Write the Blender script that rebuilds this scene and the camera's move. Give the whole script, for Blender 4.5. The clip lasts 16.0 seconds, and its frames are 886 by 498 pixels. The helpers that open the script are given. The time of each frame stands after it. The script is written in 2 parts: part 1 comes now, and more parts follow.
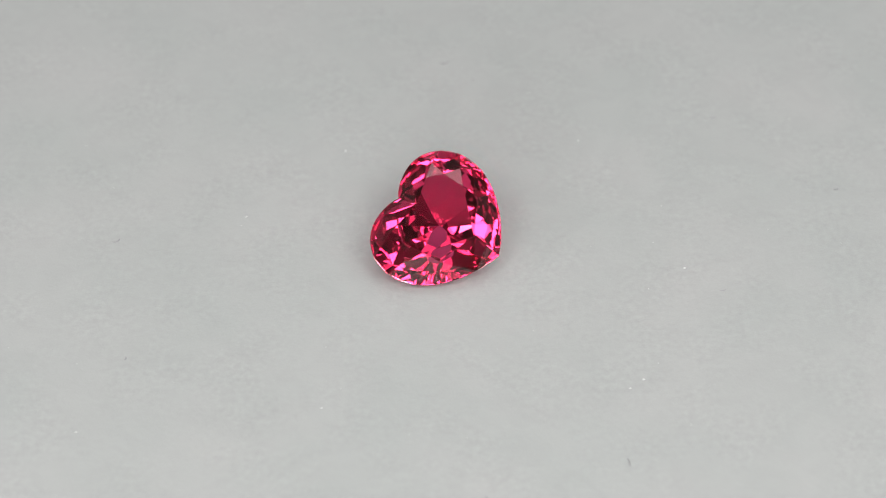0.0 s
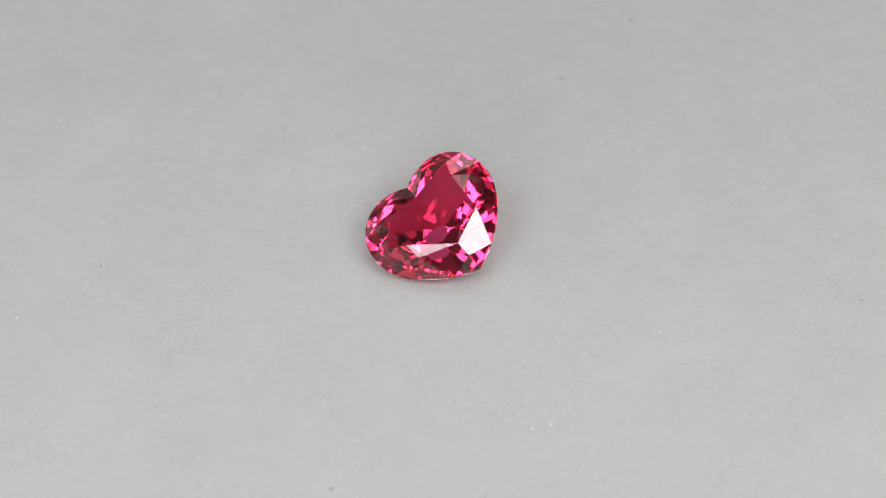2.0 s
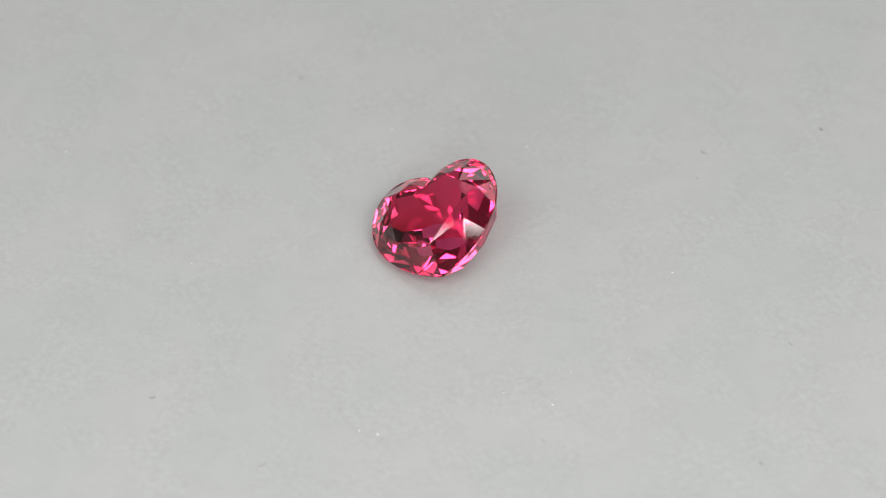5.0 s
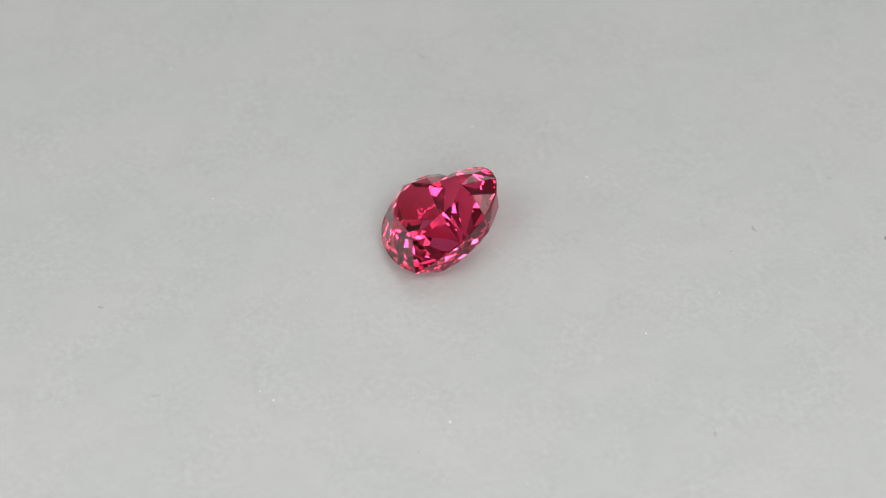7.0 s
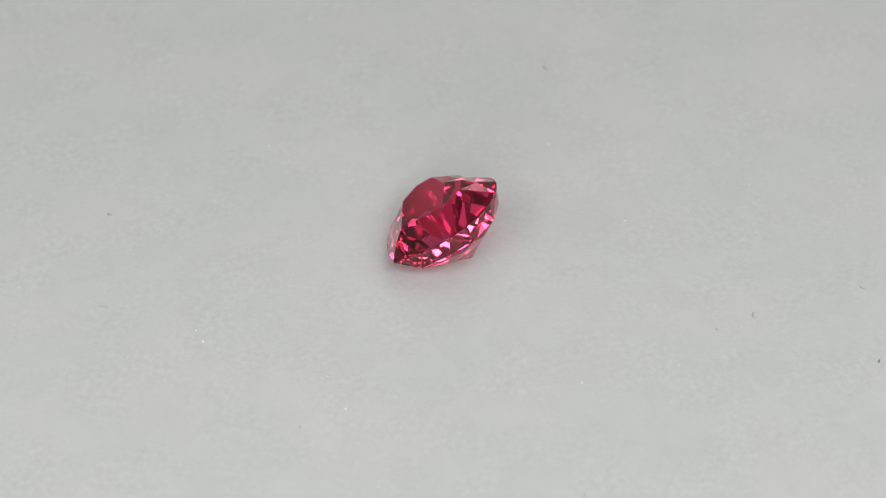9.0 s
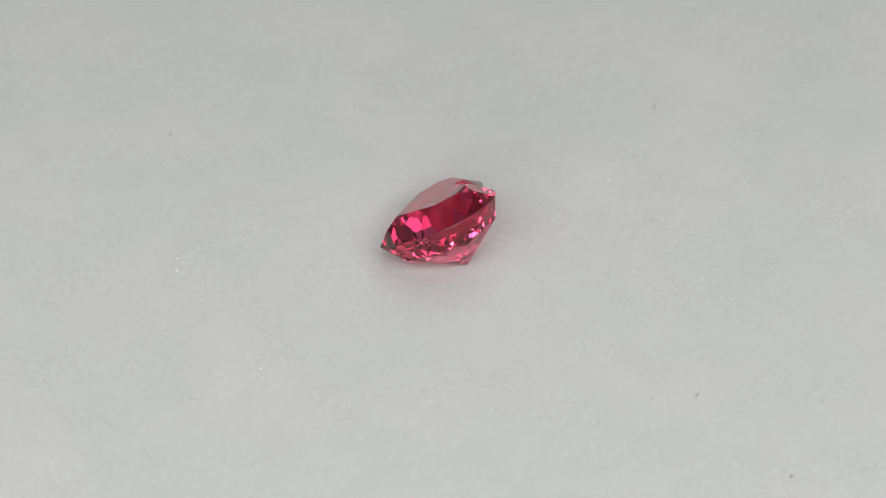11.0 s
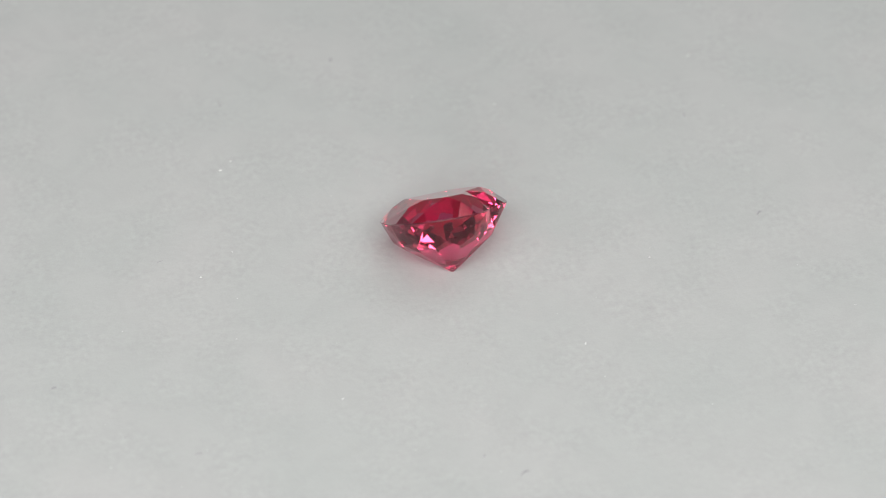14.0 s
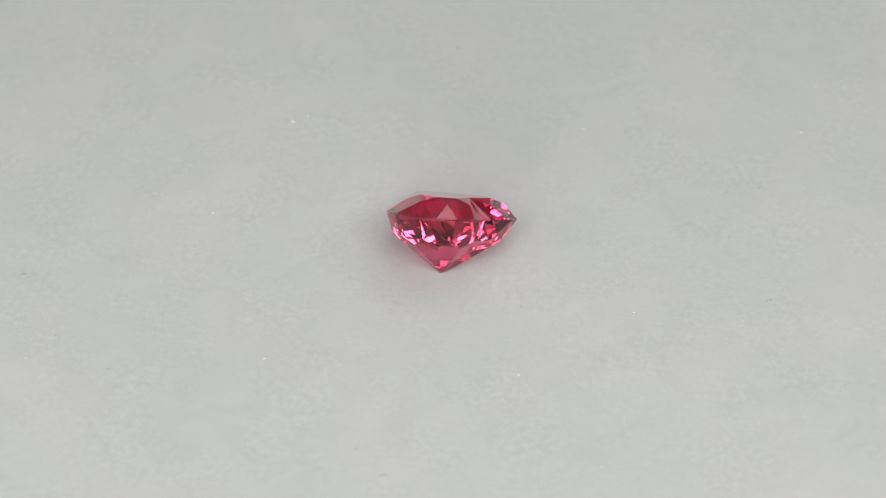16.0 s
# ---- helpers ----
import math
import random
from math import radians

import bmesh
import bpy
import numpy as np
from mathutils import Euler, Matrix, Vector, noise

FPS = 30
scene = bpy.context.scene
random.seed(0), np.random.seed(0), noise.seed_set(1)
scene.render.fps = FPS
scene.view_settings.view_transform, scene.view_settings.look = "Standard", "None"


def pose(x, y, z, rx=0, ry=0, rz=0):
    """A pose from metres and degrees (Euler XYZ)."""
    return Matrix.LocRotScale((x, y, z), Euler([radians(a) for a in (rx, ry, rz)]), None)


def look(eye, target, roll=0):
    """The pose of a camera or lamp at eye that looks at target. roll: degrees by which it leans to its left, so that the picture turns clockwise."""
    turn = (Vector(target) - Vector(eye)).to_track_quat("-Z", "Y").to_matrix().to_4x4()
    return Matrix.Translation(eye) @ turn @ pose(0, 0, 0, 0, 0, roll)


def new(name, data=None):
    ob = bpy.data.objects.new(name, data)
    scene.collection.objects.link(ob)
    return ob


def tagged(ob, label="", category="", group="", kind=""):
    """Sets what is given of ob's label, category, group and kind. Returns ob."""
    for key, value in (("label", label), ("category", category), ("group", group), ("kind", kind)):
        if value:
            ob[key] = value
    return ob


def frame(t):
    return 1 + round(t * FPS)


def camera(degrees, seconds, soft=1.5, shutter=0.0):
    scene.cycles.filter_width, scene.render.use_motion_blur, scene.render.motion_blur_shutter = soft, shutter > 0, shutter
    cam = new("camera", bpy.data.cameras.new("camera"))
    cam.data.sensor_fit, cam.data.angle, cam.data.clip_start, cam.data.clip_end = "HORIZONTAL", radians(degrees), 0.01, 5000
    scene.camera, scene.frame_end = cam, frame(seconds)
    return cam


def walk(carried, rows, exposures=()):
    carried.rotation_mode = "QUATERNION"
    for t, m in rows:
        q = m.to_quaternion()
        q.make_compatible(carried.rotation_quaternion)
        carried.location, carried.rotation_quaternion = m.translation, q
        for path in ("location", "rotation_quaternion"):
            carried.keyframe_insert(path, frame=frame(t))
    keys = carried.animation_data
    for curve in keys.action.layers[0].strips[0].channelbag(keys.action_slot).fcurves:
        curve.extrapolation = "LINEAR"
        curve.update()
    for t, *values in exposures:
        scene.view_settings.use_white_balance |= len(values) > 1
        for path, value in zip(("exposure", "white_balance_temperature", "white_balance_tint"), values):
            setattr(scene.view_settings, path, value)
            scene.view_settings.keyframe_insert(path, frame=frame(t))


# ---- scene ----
U = 3e-5                      # one plan unit in metres: the stone is 7.5 mm across
RATE = 11.846                 # degrees per second by which the turntable turns, clockwise from above
SECONDS = 16.0

# ---- camera ----
cam = camera(18.3, SECONDS, soft=1.0)
EL = radians(40.754)
EYE_FAR = 4868.2 * U
eye = Vector((0, -EYE_FAR * math.cos(EL), EYE_FAR * math.sin(EL)))
aim = Vector((1.0, 7.8 * math.sin(EL), 7.8 * math.cos(EL))) * U
walk(cam, [(0.0, look(eye, aim)), (SECONDS, look(eye, aim))], exposures=[(0.0, -0.015), (6.0, 0.015), (12.0, 0.035), (SECONDS, 0.045)])
cam.data.dof.use_dof = True
cam.data.dof.focus_distance, cam.data.dof.aperture_fstop = EYE_FAR * 0.983, 52.0

# ---- light ----
world = bpy.data.worlds.new("world")
world.use_nodes = True
world.node_tree.nodes["Background"].inputs["Color"].default_value = (0.5, 0.5, 0.5, 1)
world.node_tree.nodes["Background"].inputs["Strength"].default_value = 0.1
scene.world = world


def area_lamp(name, az, el, far, wide, high, watts, colour):
    data = bpy.data.lights.new(name, "AREA")
    data.shape, data.size, data.size_y = "RECTANGLE", wide, high
    data.energy, data.color = watts, colour
    at = Vector((math.cos(radians(az)) * math.cos(radians(el)), math.sin(radians(az)) * math.cos(radians(el)), math.sin(radians(el)))) * far
    ob = new(name, data)
    ob.matrix_world = look(at, (0, 0, 0))
    return ob


# two unseen panels, placed from the white reflections on the crown facets
area_lamp("softbox_lamp", -29, 39.5, 0.27, 0.025, 0.066, 0.065, (1.0, 0.995, 0.985))
area_lamp("softbox_lamp", -57.8, 46, 0.27, 0.101, 0.095, 0.30, (1.0, 0.995, 0.985))
# six panels with no known source, added for more glints inside the stone
area_lamp("softbox_lamp", -120, 48, 0.27, 0.085, 0.110, 0.26, (1.0, 1.0, 0.99))
area_lamp("softbox_lamp", -113, 20, 0.27, 0.150, 0.050, 0.16, (1.0, 1.0, 0.99))
area_lamp("softbox_lamp", -98, 9.5, 0.27, 0.200, 0.042, 0.34, (1.0, 1.0, 0.99))
area_lamp("softbox_lamp", -87, 33, 0.27, 0.065, 0.060, 0.16, (1.0, 1.0, 0.99))
area_lamp("softbox_lamp", -90, 55, 0.27, 0.060, 0.050, 0.12, (1.0, 1.0, 0.99))
area_lamp("softbox_lamp", -153, 31, 0.27, 0.045, 0.045, 0.070, (1.0, 1.0, 0.99))
# broad overhead fill, added to brighten the paper and soften shadows
area_lamp("softbox_lamp", 45, 70, 0.50, 0.44, 0.44, 1.02, (1.0, 1.0, 1.0))


# ---- materials ----
def nodes_of(name):
    m = bpy.data.materials.new(name)
    m.use_nodes = True
    nt = m.node_tree
    return m, nt, nt.nodes["Principled BSDF"]


def link(nt, a, out, b, inp):
    nt.links.new(a.outputs[out], b.inputs[inp])


def noise_node(nt, coords, scale, detail=4.0, rough=0.6):
    n = nt.nodes.new("ShaderNodeTexNoise")
    n.inputs["Scale"].default_value, n.inputs["Detail"].default_value, n.inputs["Roughness"].default_value = scale, detail, rough
    link(nt, coords, "Object", n, "Vector")
    return n


def ramp(nt, src, out, stops):
    r = nt.nodes.new("ShaderNodeValToRGB")
    while len(r.color_ramp.elements) < len(stops):
        r.color_ramp.elements.new(0.5)
    for el, (at, c) in zip(r.color_ramp.elements, stops):
        el.position, el.color = at, (*c, 1)
    nt.links.new(src.outputs[out], r.inputs["Fac"])
    return r


def mix(nt, mode, fac, a, b):
    m = nt.nodes.new("ShaderNodeMix")
    m.data_type, m.blend_type = "RGBA", mode
    m.inputs["Factor"].default_value = fac
    nt.links.new(a, m.inputs["A"])
    nt.links.new(b, m.inputs["B"])
    return m.outputs["Result"]


def paper_material():
    m, nt, b = nodes_of("grey_paper")
    co = nt.nodes.new("ShaderNodeTexCoord")
    cloud = ramp(nt, noise_node(nt, co, 110, 3, 0.55), "Fac", [(0.3, (0.354, 0.365, 0.358)), (0.7, (0.378, 0.378, 0.374))])
    fibre = ramp(nt, noise_node(nt, co, 2700, 3, 0.6), "Fac", [(0.3, (0.905, 0.905, 0.905)), (0.5, (0.965, 0.965, 0.965)), (0.72, (1.035, 1.035, 1.035))])
    wisps = nt.nodes.new("ShaderNodeTexNoise")
    wisps.inputs["Scale"].default_value, wisps.inputs["Detail"].default_value = 420, 6
    wisps.inputs["Distortion"].default_value = 1.4
    link(nt, co, "Object", wisps, "Vector")
    blotch = ramp(nt, wisps, "Fac", [(0.35, (0.968, 0.968, 0.968)), (0.6, (1.0, 1.0, 1.0))])
    patch = ramp(nt, noise_node(nt, co, 260, 2, 0.5), "Fac", [(0.38, (1.0, 1.0, 1.0)), (0.62, (0.0, 0.0, 0.0))])
    tooth = nt.nodes.new("ShaderNodeMix")
    tooth.data_type = "RGBA"
    tooth.inputs["B"].default_value = (0.975, 0.975, 0.975, 1)
    link(nt, patch, "Color", tooth, "Factor")
    nt.links.new(fibre.outputs["Color"], tooth.inputs["A"])
    c = mix(nt, "MULTIPLY", 1.0, cloud.outputs["Color"], tooth.outputs["Result"])
    c = mix(nt, "MULTIPLY", 1.0, c, blotch.outputs["Color"])
    nt.links.new(c, b.inputs["Base Color"])
    b.inputs["Roughness"].default_value = 0.85
    b.inputs["Specular IOR Level"].default_value = 0.25
    bump = nt.nodes.new("ShaderNodeBump")
    bump.inputs["Strength"].default_value, bump.inputs["Distance"].default_value = 0.38, 0.00005
    link(nt, noise_node(nt, co, 3200, 5, 0.7), "Fac", bump, "Height")
    link(nt, bump, "Normal", b, "Normal")
    return m


def plain_material(name, colour, rough=0.8, scale=4.0):
    m, nt, b = nodes_of(name)
    co = nt.nodes.new("ShaderNodeTexCoord")
    lo, hi = tuple(v * 0.9 for v in colour), tuple(min(1, v * 1.08) for v in colour)
    r = ramp(nt, noise_node(nt, co, scale, 5, 0.6), "Fac", [(0.3, lo), (0.7, hi)])
    link(nt, r, "Color", b, "Base Color")
    b.inputs["Roughness"].default_value = rough
    return m


def gem_material(name, rough, deep, veil=0.012):
    """Clear tinted crystal: each pass deepens the tint, deep is the share of the tint that inner reflections take on; the polished skin reflects white."""
    m, nt, b = nodes_of(name)
    tint = (0.97, 0.35, 0.455, 1)
    b.inputs["Base Color"].default_value = (0.985, 0.086, 0.28, 1)
    b.inputs["Roughness"].default_value, b.inputs["IOR"].default_value = rough, 1.72
    b.inputs["Transmission Weight"].default_value = 1.0
    glass = nt.nodes.new("ShaderNodeBsdfGlass")
    glass.inputs["Color"].default_value = tint
    glass.inputs["Roughness"].default_value, glass.inputs["IOR"].default_value = rough, 1.72
    body = nt.nodes.new("ShaderNodeMixShader")
    body.inputs[0].default_value = deep
    nt.links.new(b.outputs[0], body.inputs[1])
    nt.links.new(glass.outputs[0], body.inputs[2])
    silk = nt.nodes.new("ShaderNodeBsdfGlass")          # faint veil of polish marks and fine inclusions
    silk.inputs["Color"].default_value = tint
    silk.inputs["Roughness"].default_value, silk.inputs["IOR"].default_value = 0.3, 1.72
    crystal = nt.nodes.new("ShaderNodeMixShader")
    crystal.inputs[0].default_value = veil
    nt.links.new(body.outputs[0], crystal.inputs[1])
    nt.links.new(silk.outputs[0], crystal.inputs[2])
    gloss = nt.nodes.new("ShaderNodeBsdfGlossy")
    gloss.inputs["Color"].default_value = (1, 1, 1, 1)
    gloss.inputs["Roughness"].default_value = rough
    facing = nt.nodes.new("ShaderNodeLayerWeight")
    facing.inputs["Blend"].default_value = 0.5
    power = nt.nodes.new("ShaderNodeMath")
    power.operation = "POWER"
    power.inputs[1].default_value = 5.0
    link(nt, facing, "Facing", power, 0)
    grow = nt.nodes.new("ShaderNodeMath")
    grow.operation = "MULTIPLY_ADD"
    grow.inputs[1].default_value, grow.inputs[2].default_value = 0.5, 0.004
    link(nt, power, 0, grow, 0)
    both = nt.nodes.new("ShaderNodeMixShader")
    link(nt, grow, 0, both, 0)
    nt.links.new(crystal.outputs[0], both.inputs[1])
    nt.links.new(gloss.outputs[0], both.inputs[2])
    nt.links.new(both.outputs[0], nt.nodes["Material Output"].inputs["Surface"])
    return m


def girdle_material():
    """The ground, unpolished edge, with a dull shine; dark plum paints in its lack of inner light."""
    m, nt, b = nodes_of("darkened_ground_edge")
    co = nt.nodes.new("ShaderNodeTexCoord")
    r = ramp(nt, noise_node(nt, co, 6000, 4, 0.6), "Fac", [(0.35, (0.012, 0.002, 0.004)), (0.7, (0.07, 0.007, 0.02))])
    link(nt, r, "Color", b, "Base Color")
    b.inputs["Roughness"].default_value, b.inputs["IOR"].default_value = 0.28, 1.72
    b.inputs["Transmission Weight"].default_value = 0.25
    b.inputs["Specular IOR Level"].default_value = 0.15
    return m


PAPER = paper_material()
WALL = plain_material("wall_paint", (0.39, 0.39, 0.39))
TABLE = plain_material("grey_table", (0.40, 0.41, 0.40))
GEM = gem_material("pink_red_crystal", 0.0, 0.0, 0.008)
GEM_UNDER = gem_material("pink_red_crystal_underside", 0.02, 0.68, 0.025)
GIRDLE_SKIN = girdle_material()
DARK_DUST = plain_material("dark_dust", (0.16, 0.16, 0.165), 0.9, 9000)
GREY_DUST = plain_material("grey_dust", (0.27, 0.27, 0.275), 0.9, 9000)
PALE_DUST = plain_material("pale_dust", (0.55, 0.55, 0.545), 0.6, 9000)


# ---- mesh helpers ----
def mesh_object(name, bm, material, parent=None, label=""):
    data = bpy.data.meshes.new(name)
    bm.to_mesh(data)
    bm.free()
    data.materials.append(material)
    ob = new(name, data)
    ob.parent = parent
    return tagged(ob, label)


def box_mesh(x0, x1, y0, y1, z0, z1):
    bm = bmesh.new()
    bmesh.ops.create_cube(bm, size=1.0)
    for v in bm.verts:
        v.co = Vector(((x0, x1)[v.co.x > 0], (y0, y1)[v.co.y > 0], (z0, z1)[v.co.z > 0]))
    return bm


# ---- the room round the table ----
def build_room():
    half, top, low, thick = 0.5, 0.6, -0.012, 0.05
    tagged(mesh_object("floor", box_mesh(-half, half, -half, half, low - 0.04, low), TABLE), "grey matt worktop under the turntable", "worktop", kind="structure")
    for name, b in (("wall_north", (-half, half, half, half + thick, low, top)), ("wall_south", (-half, half, -half - thick, -half, low, top)),
                    ("wall_east", (half, half + thick, -half, half, low, top)), ("wall_west", (-half - thick, -half, -half, half, low, top))):
        tagged(mesh_object(name, box_mesh(*b), WALL), "plain dim grey wall round the worktop", "wall", kind="structure")
    tagged(mesh_object("ceiling", box_mesh(-half, half, -half, half, top, top + thick), WALL), "plain dim grey ceiling over the worktop", "ceiling", kind="structure")


# ---- turntable ----
def build_turntable():
    radius, thick = 0.16, 0.012
    bm = bmesh.new()
    rings = [(radius - 0.0008, 0.0), (radius, -0.0008), (radius, -thick + 0.0008), (radius - 0.0008, -thick)]
    loops = [[bm.verts.new((r * math.cos(math.tau * k / 128), r * math.sin(math.tau * k / 128), z)) for k in range(128)] for r, z in rings]
    for a, b in zip(loops, loops[1:]):
        for k in range(128):
            bm.faces.new((a[k], b[k], b[(k + 1) % 128], a[(k + 1) % 128]))
    bm.faces.new(loops[0])
    bm.faces.new(loops[-1][::-1])
    bmesh.ops.recalc_face_normals(bm, faces=bm.faces)
    ob = mesh_object("turntable", bm, PAPER)
    return tagged(ob, "round turntable covered with mottled light grey paper", "turntable")


def speck_mesh(rng, long, wide, bend=0.0):
    """A small dust grain, or a bent thread where it is long."""
    bm = bmesh.new()
    n = 5
    rings = []
    for i in range(n):
        u = i / (n - 1) - 0.5
        r = wide * (0.35 + 0.65 * math.cos(u * 2.6)) * rng.uniform(0.75, 1.2)
        x, y = u * long, bend * long * (u * u * 4 - 0.5) + rng.uniform(-0.15, 0.15) * wide
        rings.append([bm.verts.new((x, y + r * math.cos(a), max(0.0, 0.6 * wide + 0.6 * r * math.sin(a)))) for a in (0.0, 1.26, 2.51, 3.77, 5.03)])
    for a, b in zip(rings, rings[1:]):
        for k in range(5):
            bm.faces.new((a[k], b[k], b[(k + 1) % 5], a[(k + 1) % 5]))
    bm.faces.new(rings[0][::-1])
    bm.faces.new(rings[-1])
    bmesh.ops.recalc_face_normals(bm, faces=bm.faces)
    return bm


# distance from the axis, bearing at the start, length, half width (plan units), turn, bend, kind
SPECKS = [
    (561.2, 89.6, 18, 1.7, 20, 0.22, "grey"), (790.3, 85.8, 8, 2.2, 0, 0.1, "dark"), (608.7, -83.4, 10, 2.6, 70, 0.2, "grey"),
    (602.6, -59.8, 20, 1.0, 100, 0.04, "grey"), (580.4, 176.8, 16, 1.8, 40, 0.2, "grey"), (737.4, 13.9, 9, 2.2, 10, 0.2, "grey"),
    (469.1, -43.9, 5, 2.0, 0, 0.0, "pale"), (427.8, -5.4, 5, 1.9, 30, 0.0, "pale"), (339.7, 121.8, 6, 2.0, 60, 0.1, "pale"),
    (737.5, 99.4, 14, 1.3, 60, 0.15, "grey"), (752.6, -143.2, 5, 1.6, 20, 0.0, "pale"), (602.8, -153.0, 8, 1.5, 80, 0.1, "grey"),
    (498.9, -11.5, 12, 1.1, 15, 0.1, "grey"), (366.3, 164.1, 5, 1.7, 40, 0.0, "pale"), (640.1, 37.4, 14, 1.2, 5, 0.1, "grey"),
    (407.5, 51.8, 5, 1.5, 30, 0.0, "pale"), (442.4, -117.0, 4, 1.6, 0, 0.0, "pale"), (511.0, 83.5, 6, 1.4, 70, 0.1, "grey"),
    (468.0, -47.8, 4, 1.6, 10, 0.0, "pale"),
]


def build_dust(turntable):
    rng = random.Random(7)
    paints = {"dark": DARK_DUST, "grey": GREY_DUST, "pale": PALE_DUST}
    for far, bearing, long, wide, turn, bend, kind in SPECKS:
        bm = speck_mesh(rng, long * U, wide * U, bend)
        ob = mesh_object("thread" if long > 12 else "dust_grain", bm, paints[kind], turntable, kind + " dust on the paper")
        a = radians(bearing)
        ob.matrix_basis = pose(far * U * math.cos(a), far * U * math.sin(a), 0, 0, 0, turn)
    for kind, count in (("grey", 60), ("pale", 90)):
        for i in range(count):
            far, a = 1250 * math.sqrt(rng.uniform(0.03, 1)), rng.uniform(0, math.tau)
            size = rng.choice((0.7, 0.8, 0.9, 1.0, 1.2))
            ob = mesh_object("dust_grain", speck_mesh(rng, size * rng.uniform(1.5, 3.5) * U, size * 0.55 * U, rng.uniform(-0.3, 0.3)), paints[kind], turntable)
            ob.matrix_basis = pose(far * U * math.cos(a), far * U * math.sin(a), 0, 0, 0, rng.uniform(0, 360))


# ---- the heart-shaped stone ----
MAINS = 6                     # facets of the underside along each half of the outline
CROWN, PAVILION, GIRDLE = 34.5, 105.1, 2.4
# crown, right half from the tip to the cleft: corners of the table, corners of the middle tier, girdle corners along the outline
TABLE_CORNERS = ((0, -69), (68, -8), (71, 33), (49, 56), (0, 46))
TIER_CORNERS = ((66, -38), (96, 14), (80, 62), (29, 71))
TIER_HEIGHT = 25.0
UNDER = (0.756, 37.94)        # underside, tier by tier: part of the outline, depth, turn along it
TIERS = ((0.64, 51.16, 0.0), (0.367, 74.5, 0.0), (0.13, 94.7, -0.026))
CULET = (2.9, -0.3)
RIM_STOPS = (0.0, 0.13, 0.30, 0.43, 0.56, 0.66, 0.76, 0.87, 0.965, 1.0)


def curve(a, b, c, d, n):
    t = np.linspace(0, 1, n)[:, None]
    return (1 - t) ** 3 * a + 3 * (1 - t) ** 2 * t * b + 3 * (1 - t) * t * t * c + t ** 3 * d


def half_heart():
    """One half of the outline, from the tip round the lobe to the cleft."""
    tip, wide, side, lobe_x, lobe_y, cleft = -120.0, 124.9, 16.7, 52.6, 97.5, 82.5
    p = lambda x, y: np.array([x, y])
    parts = [curve(p(0, tip), p(0.433 * wide, tip + 17.4), p(wide, side - 62.1), p(wide, side), 200),
             curve(p(wide, side), p(wide, side + 50.5), p(lobe_x + 36.7, lobe_y), p(lobe_x, lobe_y), 200)[1:],
             curve(p(lobe_x, lobe_y), p(lobe_x * 0.52, lobe_y), p(7.0, cleft + 7.0), p(0, cleft), 200)[1:]]
    return np.concatenate(parts)


def heart_point(s):
    """A point of the outline: s from 0 at the tip over 1 at the cleft to 2 at the tip again."""
    s = s % 2
    along = HALF_RUN * (s if s <= 1 else 2 - s)
    x, y = np.interp(along, RUN, HALF[:, 0]), np.interp(along, RUN, HALF[:, 1])
    return np.array([x if s <= 1 else -1.017 * x, y])


HALF = half_heart()
RUN = np.concatenate([[0], np.cumsum(np.hypot(*np.diff(HALF, axis=0).T))])
HALF_RUN = RUN[-1]


def on_plane(p, a, b, c):
    """The height at which the upright through p meets the plane of three corners."""
    n = (b - a).cross(c - a)
    return a.z - (n.x * (p[0] - a.x) + n.y * (p[1] - a.y)) / n.z


def belly(s, part):
    """A point of the underside, the outline drawn in to a part of its size: a little fuller towards one side of the tip and below one lobe."""
    p = heart_point(s) * part
    turn = math.atan2(p[1], p[0])
    return p * (1.066 + 0.088 * max(0.0, math.cos(turn + radians(50))) - 0.153 * max(0.0, math.cos(turn + radians(155))) ** 2
                + 0.077 * max(0.0, math.cos(turn - radians(78))) ** 3)


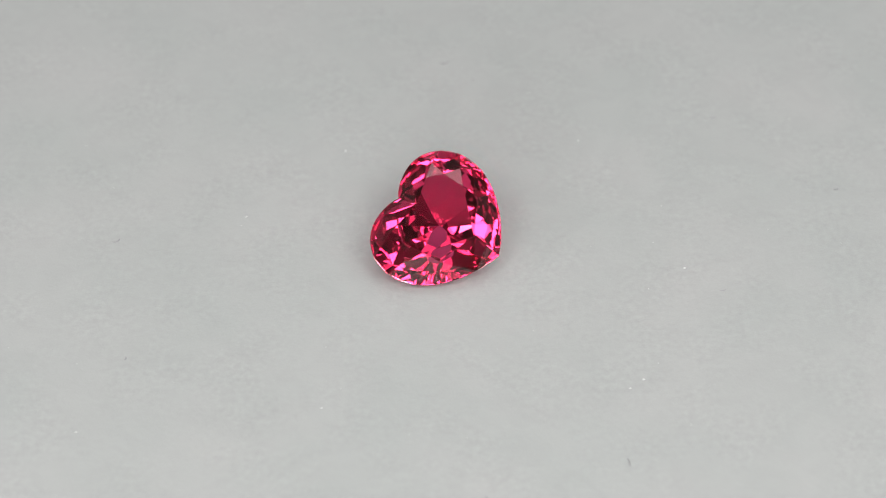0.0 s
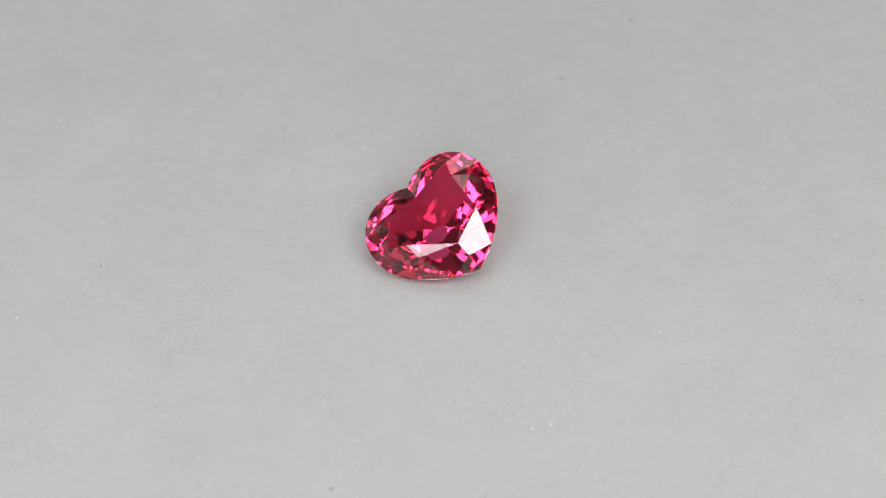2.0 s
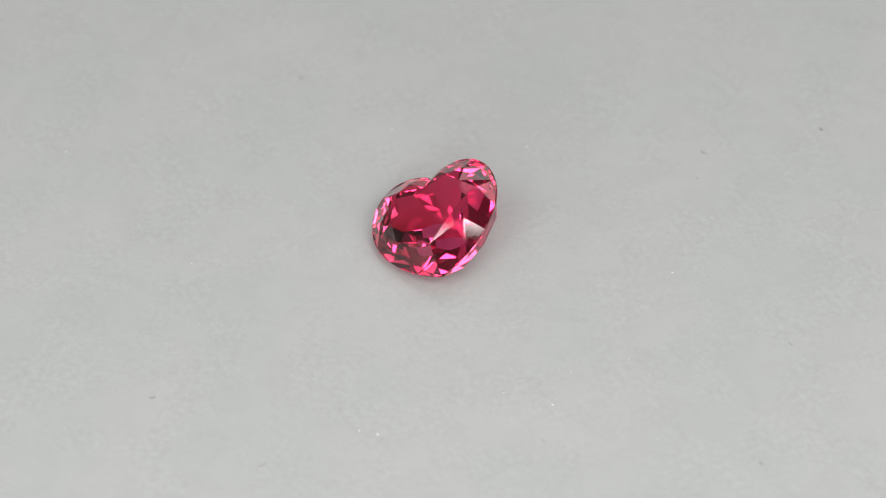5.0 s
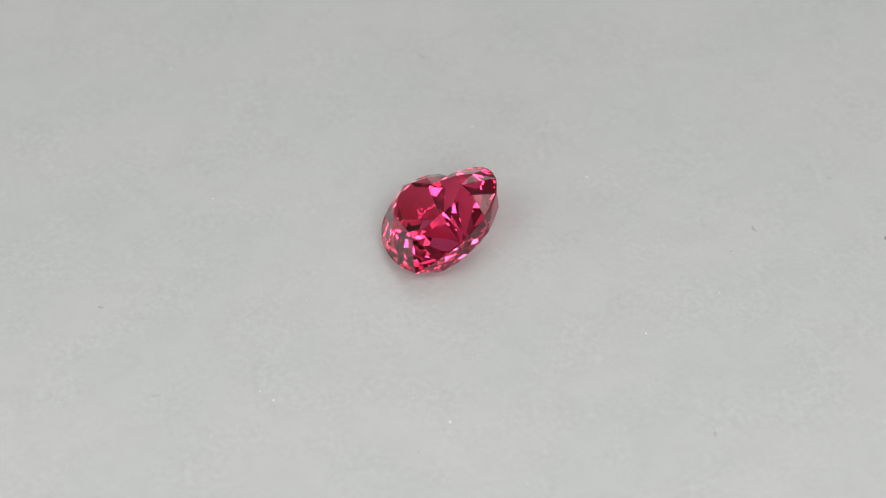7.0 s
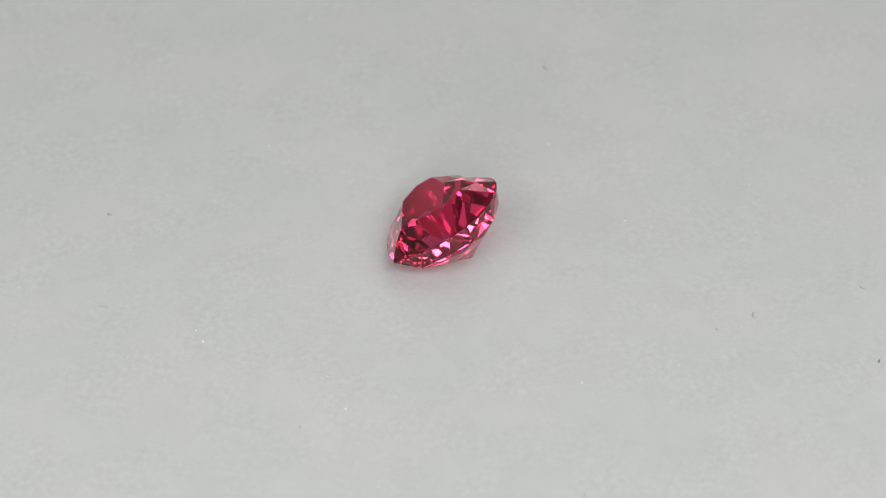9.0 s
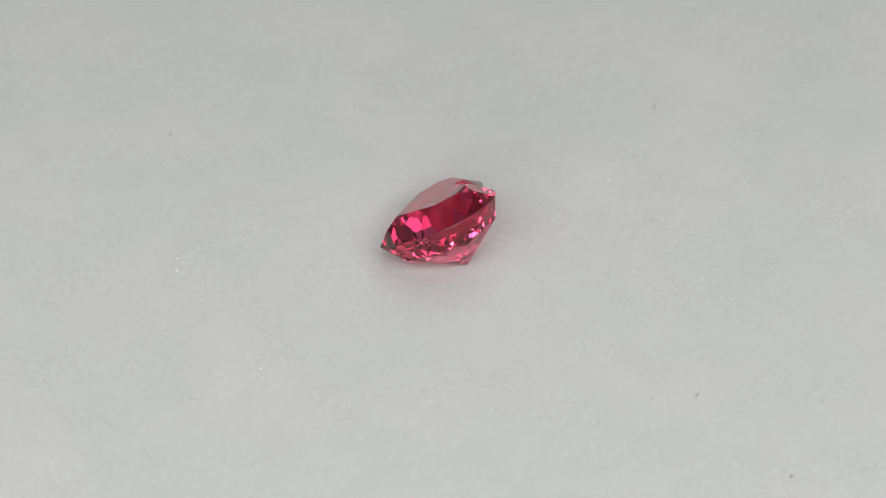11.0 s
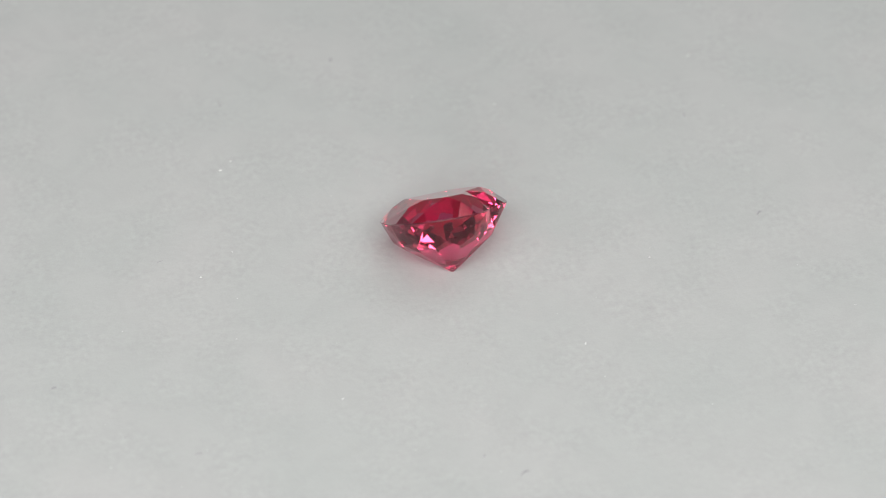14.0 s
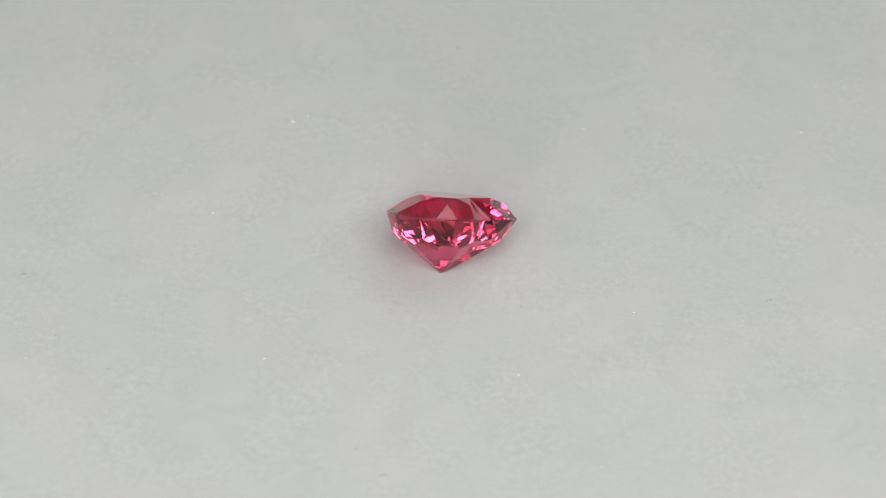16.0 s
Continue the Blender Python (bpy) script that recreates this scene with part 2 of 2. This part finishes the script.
def build_gem():
    n = 2 * MAINS
    bm = bmesh.new()
    vert = lambda p, z: bm.verts.new((p[0] * U, p[1] * U, z * U))
    flip = lambda p: (-1.017 * p[0], p[1])
    table = [vert(p, CROWN) for p in TABLE_CORNERS] + [vert(flip(p), CROWN) for p in TABLE_CORNERS[-2:0:-1]]
    tier = [vert(p, TIER_HEIGHT) for p in TIER_CORNERS] + [vert(flip(p), TIER_HEIGHT) for p in TIER_CORNERS[::-1]]
    under = [vert(belly((i + 0.5) / MAINS, UNDER[0]), -UNDER[1]) for i in range(n)]

    ridge = vert((0, -95), 21.5)

    # girdle facets: from stop to stop of the outline, each with its inner corner
    stops = list(RIM_STOPS) + [2 - v for v in RIM_STOPS[-2::-1]]
    upper, last = [], len(stops) - 1
    for k in range(last):
        m = k if k < 9 else 17 - k
        if m % 2:
            inner = tier[m // 2 if k < 9 else 7 - m // 2]
        else:
            inner = ridge if m == 0 else table[(m // 2) if k < 9 else (8 - m // 2) % 8]
        upper.append((stops[k], stops[k + 1], inner))
    lower = [(k / (2 * MAINS), (k + 1) / (2 * MAINS), under[k // 2]) for k in range(2 * n)]
    marks = sorted({round(v, 6) for v in stops[:-1]} | {round(k / (8 * MAINS), 6) for k in range(16 * MAINS)})

    def edge(facets, z):
        """The rim where the girdle facets end: corners at one height, between them along each facet's plane."""
        out = {}
        for a, b, inner in facets:
            pa, pb = (Vector((*heart_point(v) * U, z * U)) for v in (a, b))
            for v in marks:
                if a - 1e-5 <= v < b - 1e-5:
                    p = heart_point(v) * U
                    high = z * U if abs(v - a) < 1e-5 else on_plane(p, pa, pb, inner.co)
                    limit = 0.6 * U * (1 if z > 0 else -1)
                    out[v] = bm.verts.new((p[0], p[1], max(high, limit) if z > 0 else min(high, limit)))
        return out

    rim, base = edge(upper, GIRDLE / 2), edge(lower, -GIRDLE / 2)
    run = lambda ring, a, b: [ring[v] for v in marks if a - 1e-5 <= v <= b + 1e-5] + ([ring[0.0]] if b > 1.99 else [])
    at = lambda ring, v: ring[min(marks, key=lambda m: abs(m - v % 2))]
    sets = {"table_facet": [bm.faces.new(table)], "crown": [], "girdle": [], "pavilion": []}
    add = lambda part, corners: sets[part].append(bm.faces.new(corners))
    for a, b, inner in upper:
        add("crown", (inner, *run(rim, a, b)))
    add("crown", (table[0], ridge, at(rim, RIM_STOPS[1])))
    add("crown", (table[0], at(rim, 2 - RIM_STOPS[1]), ridge))
    for a, b, inner in lower:
        add("pavilion", (inner, *run(base, a, b)[::-1]))
    for i in range(8):
        j = (i + 1) % 8
        first, second = (stops[2 * i + 1], stops[2 * i + 2]) if i < 4 else (stops[2 * i + 2], stops[2 * i + 3])
        add("crown", (table[i], tier[i], table[j]))
        add("crown", (table[i], at(rim, first), tier[i]))
        add("crown", (tier[i], at(rim, second), table[j]))
    for a, b in zip(marks, marks[1:] + marks[:1]):
        add("girdle", (rim[a], base[a], base[b], rim[b]))
    rows = [[vert(belly((i + shift) / MAINS, part), -deep) for i in range(n)] for part, deep, shift in TIERS]
    for i in range(n):
        j = (i + 1) % n
        add("pavilion", (at(base, 2 * (i + 1) / (2 * MAINS)), under[i], under[j]))
        add("pavilion", (under[i], rows[0][i], rows[0][j]))
        add("pavilion", (under[i], rows[0][j], under[j]))
    for a, b in zip(rows, rows[1:]):
        for i in range(n):
            j = (i + 1) % n
            add("pavilion", (a[i], b[i], b[j], a[j]))
    point = vert(CULET, -PAVILION)
    for i in range(n):
        add("pavilion", (rows[-1][i], point, rows[-1][(i + 1) % n]))
    bmesh.ops.recalc_face_normals(bm, faces=bm.faces)
    gem = tagged(new("heart_gemstone"), "pinkish red heart-cut faceted gemstone lying tilted on grey paper", "gemstone")
    for name, faces in sets.items():
        piece, twin = bmesh.new(), {}
        for f in faces:
            for v in f.verts:
                if v not in twin:
                    twin[v] = piece.verts.new(v.co)
            piece.faces.new([twin[v] for v in f.verts])
        mesh_object(name, piece, {"girdle": GIRDLE_SKIN, "pavilion": GEM_UNDER}.get(name, GEM), gem, "thin ground edge of the stone" if name == "girdle" else "")
    bm.free()
    return gem


build_room()
turntable = build_turntable()
gem = build_gem()
build_dust(turntable)

REST = pose(-5.44 * U, -10.73 * U, 83.08 * U) @ pose(0, 0, 0, 0, 0, 1.65) @ pose(0, 0, 0, 35.83) @ pose(0, 0, 0, 0, 0, 58.50)
REST.translation.z -= min((REST @ v.co).z for p in gem.children for v in p.data.vertices) + 2.5 * U


def motions():
    times = [0.5 * k for k in range(33)]
    walk(turntable, [(t, pose(0, 0, 0, 0, 0, -RATE * t)) for t in times])
    walk(gem, [(t, pose(0, 0, 0, 0, 0, -RATE * t) @ REST) for t in times])


motions()
